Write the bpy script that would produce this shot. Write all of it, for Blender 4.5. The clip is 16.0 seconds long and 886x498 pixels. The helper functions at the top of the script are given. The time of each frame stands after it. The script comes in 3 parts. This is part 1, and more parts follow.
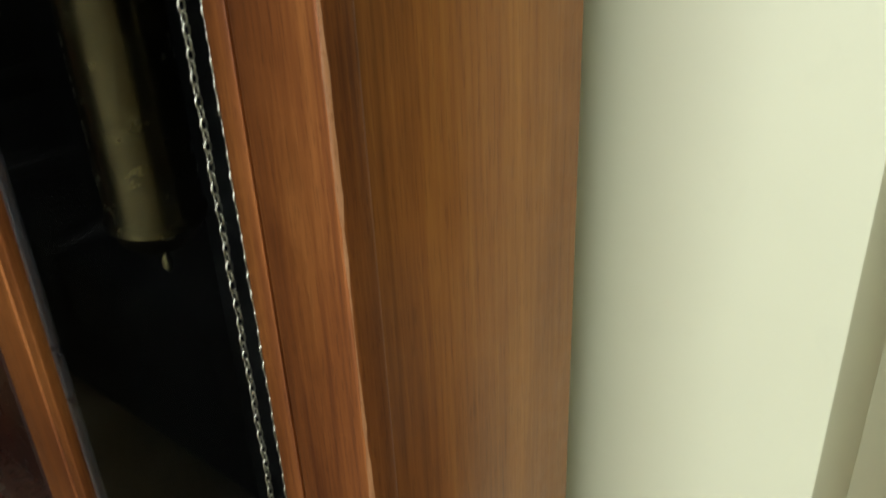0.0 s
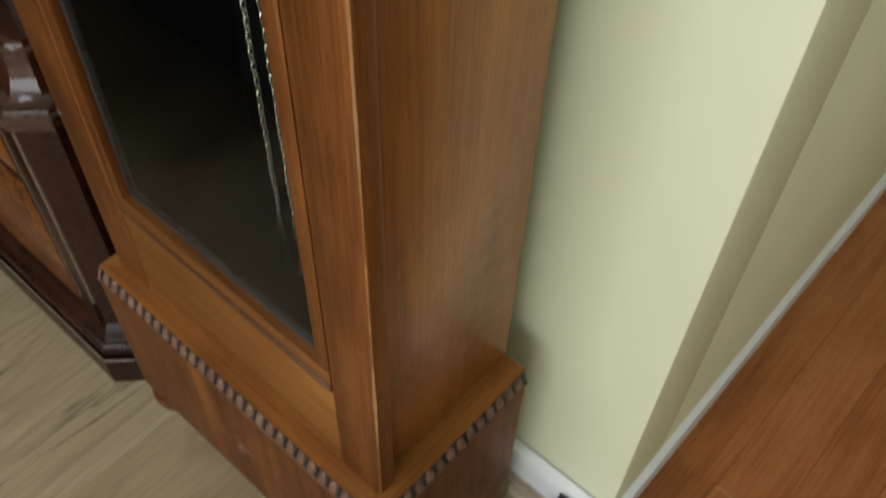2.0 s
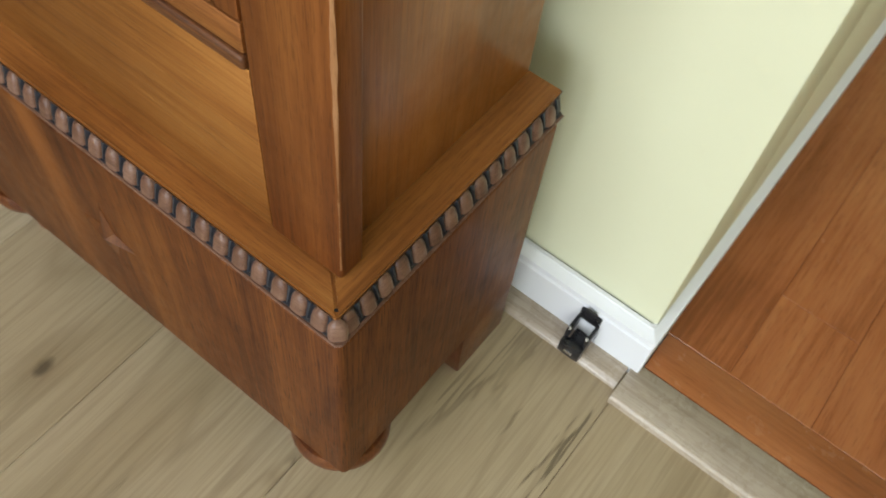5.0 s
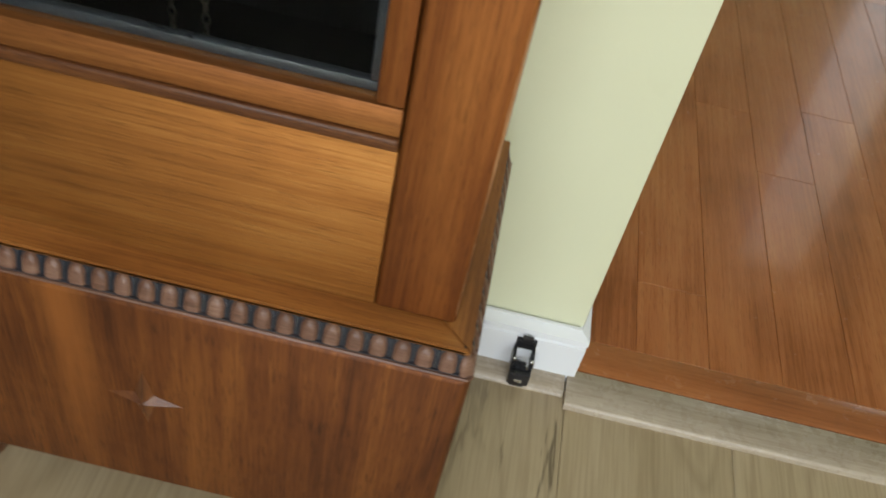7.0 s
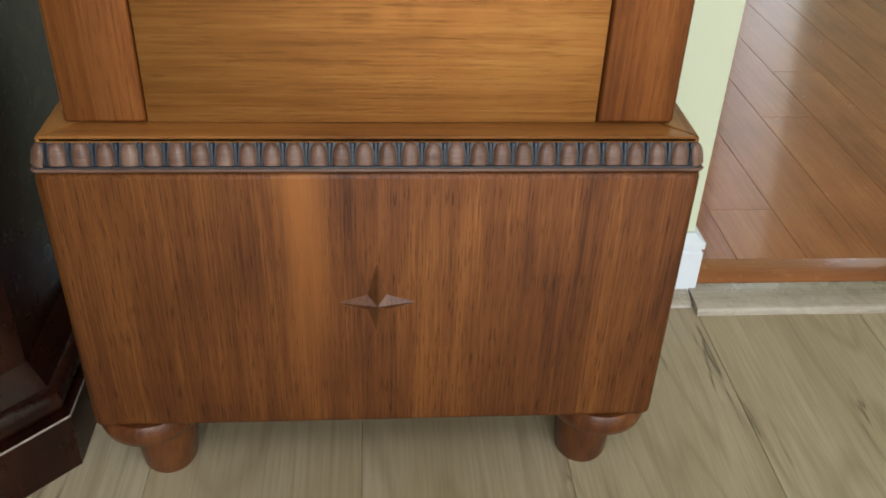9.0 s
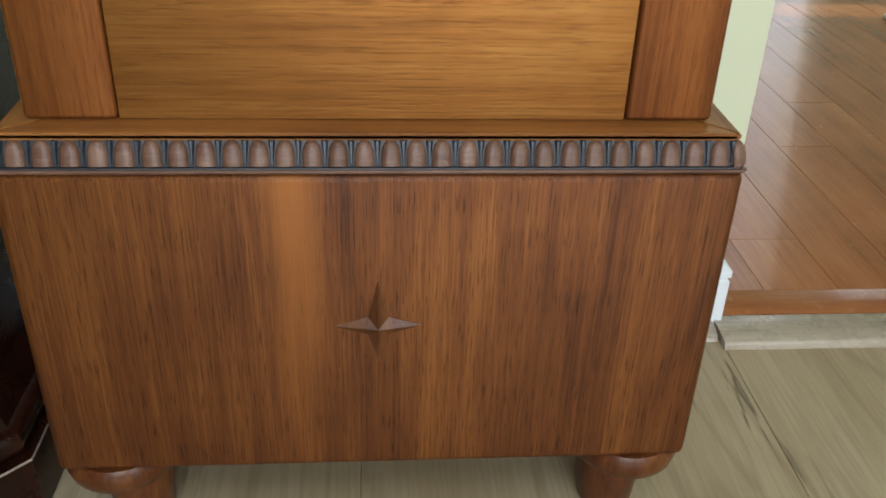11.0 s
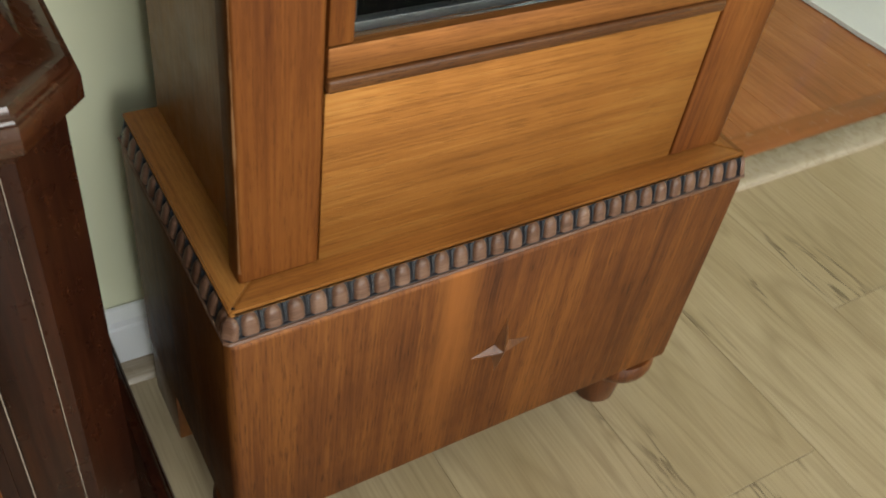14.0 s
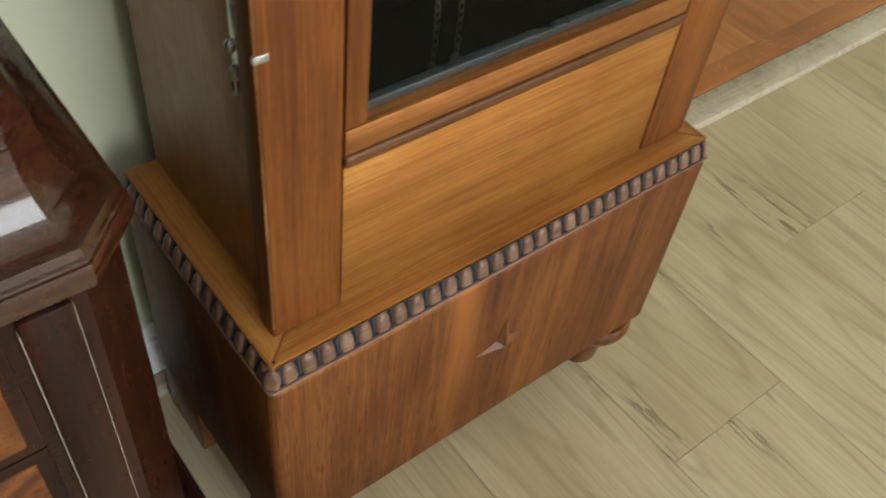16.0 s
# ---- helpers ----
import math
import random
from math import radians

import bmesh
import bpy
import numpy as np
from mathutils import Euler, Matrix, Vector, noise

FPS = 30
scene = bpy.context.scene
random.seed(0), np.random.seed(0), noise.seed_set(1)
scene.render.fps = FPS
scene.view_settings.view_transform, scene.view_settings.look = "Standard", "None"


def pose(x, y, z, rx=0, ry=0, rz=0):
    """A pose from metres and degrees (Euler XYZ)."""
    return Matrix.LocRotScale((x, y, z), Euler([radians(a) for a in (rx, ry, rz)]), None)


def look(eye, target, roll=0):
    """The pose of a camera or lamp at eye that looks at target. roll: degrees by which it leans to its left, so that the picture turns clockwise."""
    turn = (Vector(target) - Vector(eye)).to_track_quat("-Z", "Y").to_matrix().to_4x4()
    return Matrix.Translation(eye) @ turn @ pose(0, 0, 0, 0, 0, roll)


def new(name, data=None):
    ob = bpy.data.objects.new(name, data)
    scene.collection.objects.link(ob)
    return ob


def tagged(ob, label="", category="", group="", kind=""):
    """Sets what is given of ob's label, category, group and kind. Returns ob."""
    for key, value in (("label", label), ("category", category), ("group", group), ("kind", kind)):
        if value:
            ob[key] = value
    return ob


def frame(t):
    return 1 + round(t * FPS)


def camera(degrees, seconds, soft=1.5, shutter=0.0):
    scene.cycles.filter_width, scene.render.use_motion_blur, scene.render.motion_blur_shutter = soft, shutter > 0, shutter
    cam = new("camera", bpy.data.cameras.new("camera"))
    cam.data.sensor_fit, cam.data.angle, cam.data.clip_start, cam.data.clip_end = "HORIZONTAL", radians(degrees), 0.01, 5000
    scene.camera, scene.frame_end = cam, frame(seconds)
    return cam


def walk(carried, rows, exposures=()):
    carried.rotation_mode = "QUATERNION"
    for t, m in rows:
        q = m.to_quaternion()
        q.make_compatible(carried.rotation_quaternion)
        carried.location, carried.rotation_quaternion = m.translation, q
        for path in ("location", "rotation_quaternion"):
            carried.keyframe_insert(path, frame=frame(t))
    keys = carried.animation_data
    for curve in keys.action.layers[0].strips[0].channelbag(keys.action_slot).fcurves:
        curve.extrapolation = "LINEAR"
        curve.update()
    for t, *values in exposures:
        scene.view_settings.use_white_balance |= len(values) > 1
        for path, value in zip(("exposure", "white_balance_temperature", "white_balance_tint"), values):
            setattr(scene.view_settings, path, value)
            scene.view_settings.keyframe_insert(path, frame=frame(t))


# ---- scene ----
cam = camera(52.2, 16.0, soft=1.8, shutter=0.5)
PATH = [
    (0, (0.454, -0.197, 1.286), (-0.674, 1.121, 0.292), -2.7),
    (0.5, (0.47, -0.201, 1.278), (-0.657, 1.035, 0.182), -0.0),
    (1, (0.464, -0.209, 1.259), (-0.511, 0.986, -0.014), 3.6),
    (1.5, (0.483, -0.211, 1.207), (-0.452, 0.887, -0.176), 4.0),
    (2, (0.479, -0.217, 1.167), (-0.324, 0.739, -0.393), 2.3),
    (2.5, (0.495, -0.216, 1.137), (-0.257, 0.633, -0.51), 1.2),
    (3, (0.503, -0.211, 1.108), (-0.19, 0.553, -0.606), 0.5),
    (3.5, (0.498, -0.19, 1.014), (-0.186, 0.532, -0.722), -0.3),
    (4, (0.45, -0.151, 0.875), (-0.218, 0.64, -0.836), 4.2),
    (4.2, (0.428, -0.135, 0.813), (-0.229, 0.668, -0.896), 5.9),
    (6.5, (0.284, -0.3, 0.775), (0.155, 0.965, -0.765), 12.2),
    (7, (0.194, -0.363, 0.792), (0.185, 1.046, -0.627), 13.1),
    (7.5, (0.147, -0.467, 0.795), (0.135, 1.052, -0.505), 4.9),
    (8, (0.082, -0.526, 0.756), (0.151, 1.034, -0.494), 3.5),
    (8.5, (0.027, -0.526, 0.657), (0.123, 1.123, -0.47), 2.9),
    (8.7, (0.004, -0.549, 0.636), (0.146, 1.102, -0.483), 2.3),
    (10.8, (-0.008, -0.49, 0.537), (0.149, 1.235, -0.463), 2.1),
    (11, (-0.003, -0.496, 0.548), (0.151, 1.224, -0.461), 2.1),
    (11.5, (-0.026, -0.553, 0.595), (0.191, 1.142, -0.444), 3.8),
    (12, (-0.015, -0.617, 0.76), (0.184, 0.985, -0.421), 4.5),
    (12.5, (-0.076, -0.653, 0.834), (0.231, 0.905, -0.382), 6.0),
    (13, (-0.166, -0.553, 0.792), (0.337, 0.91, -0.476), 5.0),
    (13.5, (-0.25, -0.458, 0.772), (0.38, 0.905, -0.549), 6.0),
    (14, (-0.345, -0.361, 0.759), (0.532, 0.81, -0.604), 9.6),
    (14.5, (-0.39, -0.287, 0.757), (0.592, 0.717, -0.667), 9.0),
    (15, (-0.397, -0.259, 0.763), (0.581, 0.754, -0.657), 7.0),
    (15.5, (-0.404, -0.266, 0.779), (0.564, 0.716, -0.669), 9.2),
    (16, (-0.382, -0.308, 0.848), (0.545, 0.662, -0.635), 8.2),
]
walk(cam, [(t, look(eye, target, roll)) for t, eye, target, roll in PATH],
     exposures=[(0.0, -0.8, 6250, 9), (1.0, -0.95, 6350, 9), (2.0, -0.95, 6400, 9), (2.7, -0.65, 6200, 9), (3.5, -0.4, 6050, 9), (4.2, -0.25, 6100, 9), (6.5, -0.75, 6400, 9),
                (7.5, -0.65, 6250, 8), (8.5, -0.65, 6100, 8), (11.0, -0.7, 6000, 7), (12.0, -1.1, 6200, 7), (12.6, -1.1, 6300, 7), (13.0, -0.95, 6450, 5), (13.5, -0.4, 6550, 4), (14.0, -0.45, 6750, 6), (15.0, -0.15, 6600, 7), (16.0, -0.3, 6400, 6)])

# ---------- light and air ----------
world = bpy.data.worlds.new("daylight")
scene.world = world
world.use_nodes = True
wn = world.node_tree.nodes
sky = wn.new("ShaderNodeTexSky")
sky.sky_type, sky.sun_disc = "NISHITA", False
sky.sun_elevation, sky.sun_rotation = radians(48), radians(90)
world.node_tree.links.new(sky.outputs[0], wn["Background"].inputs[0])
wn["Background"].inputs[1].default_value = 0.12

sun = new("sun", bpy.data.lights.new("sun", "SUN"))
sun.data.energy, sun.data.angle, sun.data.color = 4.0, radians(0.5), (1.0, 0.94, 0.85)
sun.matrix_world = look((5.0, 1.46, 4.9), (0.6, 1.46, 0.0))


def window_light(name, eye, target, wide, high, watts, colour):
    lamp = new(name, bpy.data.lights.new(name, "AREA"))
    lamp.data.shape, lamp.data.size, lamp.data.size_y = "RECTANGLE", wide, high
    lamp.data.energy, lamp.data.color = watts, colour
    lamp.matrix_world = look(eye, target)
    return lamp


window_light("middle_daylight", (-0.10, -3.12, 1.3), (-0.1, 0, 0.7), 1.3, 1.7, 84, (0.97, 0.98, 1.0))
window_light("east_daylight", (1.55, -3.12, 1.2), (0.9, 0, 0.9), 1.2, 1.9, 50, (0.97, 0.98, 1.0))
window_light("skylight_daylight", (-0.1, -1.65, 2.56), (-0.1, -1.55, 0), 1.3, 0.9, 34, (0.97, 0.99, 1.0))
window_light("hall_daylight", (1.60, 2.84, 1.1), (1.3, 0, 0.4), 0.26, 1.6, 3.4, (1.0, 0.93, 0.82))


# ---------- materials ----------
class Nodes:
    """A small writer for node materials."""

    def __init__(self, name):
        self.mat = bpy.data.materials.new(name)
        self.mat.use_nodes = True
        self.tree = self.mat.node_tree
        self.bsdf = self.tree.nodes["Principled BSDF"]

    def add(self, kind, **values):
        node = self.tree.nodes.new("ShaderNode" + kind)
        for key, value in values.items():
            if key in node.inputs:
                node.inputs[key].default_value = value
        return node

    def link(self, a, b):
        self.tree.links.new(a, b)

    def coords(self, vary=False):
        out = self.add("TexCoord").outputs["Object"]
        if vary:
            info = self.add("ObjectInfo")
            mul = self.add("VectorMath")
            mul.operation = "MULTIPLY_ADD"
            self.link(info.outputs["Random"], mul.inputs[0])
            mul.inputs[1].default_value = (37.0, 53.0, 71.0)
            self.link(out, mul.inputs[2])
            out = mul.outputs[0]
        return out

    def mapped(self, vec, scale):
        node = self.add("Mapping")
        node.inputs["Scale"].default_value = scale
        self.link(vec, node.inputs["Vector"])
        return node.outputs[0]

    def noise(self, vec, scale, detail=3.0, distortion=0.0, rough=0.5):
        node = self.add("TexNoise", Scale=scale, Detail=detail, Distortion=distortion, Roughness=rough)
        self.link(vec, node.inputs["Vector"])
        return node.outputs[0]

    def math(self, op, a, b=0.0, c=0.0):
        node = self.add("Math")
        node.operation = op
        for slot, value in zip(node.inputs, (a, b, c)):
            if isinstance(value, (int, float)):
                slot.default_value = value
            else:
                self.link(value, slot)
        return node.outputs[0]

    def ramp(self, fac, stops):
        node = self.add("ValToRGB")
        el = node.color_ramp.elements
        while len(el) < len(stops):
            el.new(0.5)
        for e, (p, c) in zip(el, stops):
            e.position, e.color = p, (*c, 1)
        self.link(fac, node.inputs[0])
        return node.outputs[0]

    def mix(self, fac, a, b, mode="MIX"):
        node = self.add("Mix")
        node.data_type, node.blend_type = "RGBA", mode
        for slot, value in ((node.inputs[0], fac), (node.inputs[6], a), (node.inputs[7], b)):
            if isinstance(value, tuple):
                slot.default_value = (*value, 1)
            elif isinstance(value, (int, float)):
                slot.default_value = value
            else:
                self.link(value, slot)
        return node.outputs[2]

    def bump(self, height, strength, distance=0.001, dip=None):
        """Fine relief; dip leans the fibres of the wood under its polish."""
        node = self.add("Bump", Strength=strength, Distance=distance)
        if dip:
            lean = self.add("VectorMath")
            lean.operation = "ADD"
            self.link(self.add("NewGeometry").outputs["Normal"], lean.inputs[0])
            lean.inputs[1].default_value = dip
            unit = self.add("VectorMath")
            unit.operation = "NORMALIZE"
            self.link(lean.outputs[0], unit.inputs[0])
            self.link(unit.outputs[0], node.inputs["Normal"])
        self.link(height, node.inputs["Height"])
        self.link(node.outputs[0], self.bsdf.inputs["Normal"])

    def done(self, colour=None, rough=0.5, metal=0.0, coat=0.0, coat_rough=0.1):
        for slot, value in (("Base Color", colour), ("Roughness", rough)):
            if isinstance(value, tuple):
                self.bsdf.inputs[slot].default_value = (*value, 1)
            elif isinstance(value, (int, float)):
                self.bsdf.inputs[slot].default_value = value
            elif value is not None:
                self.link(value, self.bsdf.inputs[slot])
        self.bsdf.inputs["Metallic"].default_value = metal
        self.bsdf.inputs["Coat Weight"].default_value = coat
        self.bsdf.inputs["Coat Roughness"].default_value = coat_rough
        return self.mat


def wood(name, dark, mid, light, along="z", band=28.0, stretch=14.0, pore=0.45, rings=0.25, rough=0.38, coat=0.12,
         coat_rough=0.18, bump=0.12, vary=False, streak=None, blotch=0.5, spec=0.28, knots=0.0, cracks=0.0, sheen=0.0, pore_size=36.0, dip=None):
    """Polished wood with its grain along an axis: broad figure, growth rings, fine fibre and dark pores."""
    n = Nodes(name)
    v = n.coords(vary)
    axis = "xyz".index(along)

    def along_scale(k):
        s = [1.0, 1.0, 1.0]
        s[axis] = 1.0 / k
        return n.mapped(v, s)

    broad = n.noise(along_scale(stretch), band, 4, 0.5)
    ring0 = n.noise(along_scale(stretch * 0.45), band * 0.22, 1.5, 0.35)
    spread = n.math("MULTIPLY", ring0, 9.0)
    if knots:
        cells = n.add("TexVoronoi", Scale=knots, Randomness=1.0)
        n.link(along_scale(2.2), cells.inputs["Vector"])
        near = n.math("SQRT", cells.outputs["Distance"])
        spread = n.math("MULTIPLY_ADD", near, 7.0 if cracks else 3.0, spread)
    ring = n.math("PINGPONG", spread, 0.5)
    fibre = n.noise(along_scale(stretch * 2.5), band * 11, 3, 0.2, 0.6)
    patch = n.noise(v, 5.0, 3, 0.4)
    fac = n.math("MULTIPLY", broad, 0.5)
    fac = n.math("MULTIPLY_ADD", ring, rings, fac)
    fac = n.math("MULTIPLY_ADD", fibre, 0.5, fac)
    fac = n.math("MULTIPLY_ADD", patch, blotch, fac)
    fac = n.math("SUBTRACT", fac, 0.5 * (1.0 + rings * 0.5 + blotch) - 0.5)
    colour = n.ramp(fac, [(0.28, dark), (0.5, mid), (0.74, light)])
    pores = n.noise(along_scale(stretch * 1.1), band * pore_size, 2)
    dots = n.ramp(pores, [(0.34, (1, 1, 1)), (0.44, (0, 0, 0))])
    amount = n.math("MULTIPLY", dots, pore)
    colour = n.mix(amount, colour, tuple(c * 0.35 for c in dark))
    if cracks:
        split = n.noise(along_scale(stretch * 1.3), 17.0, 4, 0.7, 0.55)
        cut = n.ramp(split, [(0.665, (0, 0, 0)), (0.69, (1, 1, 1))])
        cloud = n.ramp(n.noise(along_scale(3.0), 7.0, 3, 0.8), [(0.36, (0, 0, 0)), (0.62, (1, 1, 1))])
        colour = n.mix(n.math("MULTIPLY", cloud, 0.35), colour, light)
        colour = n.mix(n.math("MULTIPLY", cut, cracks), colour, tuple(c * 0.6 for c in dark))
    if knots:
        eye = n.ramp(cells.outputs["Distance"], [(0.025, (0.75, 0.75, 0.75)), (0.055, (0, 0, 0))])
        colour = n.mix(eye, colour, tuple(c * 0.45 for c in dark))
    if streak:
        place, wide, tint = streak
        sep = n.add("SeparateXYZ")
        n.link(v, sep.inputs[0])
        wob = n.math("MULTIPLY_ADD", n.noise(along_scale(6), 9.0, 2), 0.05, -0.025)
        off = n.math("ABSOLUTE", n.math("ADD", n.math("SUBTRACT", sep.outputs[0], place), wob))
        fall = n.ramp(n.math("DIVIDE", off, wide), [(0.25, (1, 1, 1)), (1.0, (0, 0, 0))])
        high = n.ramp(n.math("MULTIPLY", sep.outputs[2], 3.0), [(0.35, (0.15, 0.15, 0.15)), (0.8, (0.75, 0.75, 0.75))])
        colour = n.mix(n.math("MULTIPLY", fall, high), colour, tint)
    n.bsdf.inputs["Specular IOR Level"].default_value = spec
    scuff = n.noise(v, 55.0, 4, 0.3, 0.7)
    r = n.math("MULTIPLY_ADD", scuff, 0.28, rough - 0.14)
    height = n.math("SUBTRACT", n.math("MULTIPLY", fibre, 0.7), amount)
    n.bump(height, bump, dip=dip)
    return n.done(colour, r, sheen, coat, coat_rough)


def paint(name, colour, rough=0.55, bump=0.12, scale=260.0, vary=0.05):
    n = Nodes(name)
    v = n.coords()
    tone = n.ramp(n.noise(v, 2.2, 4), [(0.3, tuple(c * (1 - vary) for c in colour)), (0.7, tuple(min(1, c * (1 + vary)) for c in colour))])
    marks = n.ramp(n.noise(v, 21.0, 5, 0.3, 0.65), [(0.60, (0, 0, 0)), (0.78, (1, 1, 1))])
    tone = n.mix(n.math("MULTIPLY", marks, 0.12), tone, tuple(c * 0.75 for c in colour))
    n.bump(n.noise(v, scale, 3), bump, 0.0006)
    return n.done(tone, rough)


def plain(name, colour, rough=0.5, metal=0.0, grain=60.0, amount=0.18, bump=0.08):
    n = Nodes(name)
    v = n.coords()
    t = n.noise(v, grain, 4, 0.2, 0.6)
    tone = n.ramp(t, [(0.3, tuple(c * (1 - amount) for c in colour)), (0.7, tuple(min(1, c * (1 + amount)) for c in colour))])
    n.bump(t, bump, 0.0005)
    return n.done(tone, n.math("MULTIPLY_ADD", t, 0.2, rough - 0.1), metal)


DIP = (-0.06, 0.0, 0.20)
BASE_VENEER = wood("base_veneer", (0.060, 0.0172, 0.0047), (0.142, 0.0450, 0.0098), (0.240, 0.087, 0.0178), "z", 48, 22, 0.6, 0.15,
                   rough=0.50, coat=0.11, coat_rough=0.22, streak=(-0.058, 0.024, (0.30, 0.105, 0.022)), pore_size=20, sheen=0.5, dip=DIP)
SIDE_VENEER = wood("side_veneer", (0.190, 0.063, 0.0120), (0.320, 0.115, 0.0205), (0.43, 0.178, 0.035), "z", 22, 16, 0.25, 0.15, rough=0.36, coat=0.15, sheen=0.35)
STILE_WOOD = wood("stile_wood", (0.115, 0.033, 0.0080), (0.21, 0.068, 0.0140), (0.31, 0.116, 0.026), "z", 34, 16, 0.3, 0.22, rough=0.54, coat=0.12, coat_rough=0.25, sheen=0.65, dip=DIP)
PANEL_WOOD = wood("panel_wood", (0.185, 0.067, 0.0130), (0.295, 0.117, 0.0235), (0.39, 0.182, 0.044), "x", 34, 18, 0.25, 0.12, knots=7.0, rough=0.54, coat=0.12, coat_rough=0.28, bump=0.4, pore_size=22, sheen=0.7, dip=DIP)
RAIL_WOOD = wood("rail_wood", (0.14, 0.048, 0.012), (0.26, 0.098, 0.024), (0.37, 0.165, 0.043), "x", 46, 18, 0.35, 0.2, rough=0.54, coat=0.12, coat_rough=0.25, sheen=0.65, dip=DIP)
DARK_RAIL = wood("dark_rail_wood", (0.03, 0.010, 0.004), (0.085, 0.029, 0.009), (0.17, 0.065, 0.018), "x", 60, 14, 0.6, 0.2, rough=0.42)
TOP_WOOD_X = wood("top_board_wood", (0.16, 0.056, 0.013), (0.29, 0.115, 0.027), (0.41, 0.185, 0.048), "x", 44, 18, 0.35, 0.2, rough=0.36)
TOP_WOOD_Y = wood("top_board_side_wood", (0.16, 0.056, 0.013), (0.29, 0.115, 0.027), (0.41, 0.185, 0.048), "y", 44, 18, 0.35, 0.2, rough=0.36)
EGG_WOOD = wood("carved_egg_wood", (0.080, 0.036, 0.021), (0.155, 0.079, 0.050), (0.245, 0.145, 0.102), "x", 90, 8, 0.4, 0.2, rough=0.36, coat=0.15, vary=True)
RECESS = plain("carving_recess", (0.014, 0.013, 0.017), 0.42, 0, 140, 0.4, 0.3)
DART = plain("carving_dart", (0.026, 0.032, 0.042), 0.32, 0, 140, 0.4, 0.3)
FOOT_WOOD = wood("foot_wood", (0.05, 0.014, 0.0045), (0.105, 0.032, 0.009), (0.18, 0.063, 0.016), "z", 40, 8, 0.35, 0.25, rough=0.34, coat=0.15)
STAR_WOOD = wood("star_wood", (0.052, 0.0155, 0.0048), (0.118, 0.039, 0.0105), (0.20, 0.075, 0.021), "z", 60, 10, 0.4, 0.2, rough=0.34, coat=0.15, coat_rough=0.2, spec=0.35)
# Near-black with little gloss: the shade inside the case put into its colour.
INNER_SHADE = plain("case_interior_shade", (0.003, 0.003, 0.0028), 0.85, 0, 30, 0.4, 0.05)
INNER_SHADE.node_tree.nodes["Principled BSDF"].inputs["Specular IOR Level"].default_value = 0.06
MAHOGANY = wood("mahogany", (0.007, 0.0022, 0.0015), (0.019, 0.0052, 0.0027), (0.040, 0.0110, 0.0045), "z", 24, 12, 0.3, 0.25, rough=0.30, coat=0.12, coat_rough=0.12, spec=0.2)
MAHOGANY_X = wood("mahogany_moulding", (0.016, 0.005, 0.003), (0.040, 0.012, 0.0055), (0.072, 0.023, 0.0088), "x", 30, 12, 0.3, 0.2, rough=0.27, coat=0.90, coat_rough=0.08)
BURL = wood("burl_panel", (0.06, 0.017, 0.005), (0.14, 0.042, 0.009), (0.23, 0.078, 0.016), "x", 30, 1.6, 0.5, 0.5, rough=0.3, coat=0.20)
# Pale colour for worn edges and for highlights painted on scratched ones.
SCRATCH_GLINT = plain("worn_edge", (0.30, 0.24, 0.19), 0.5, 0, 90, 0.3)


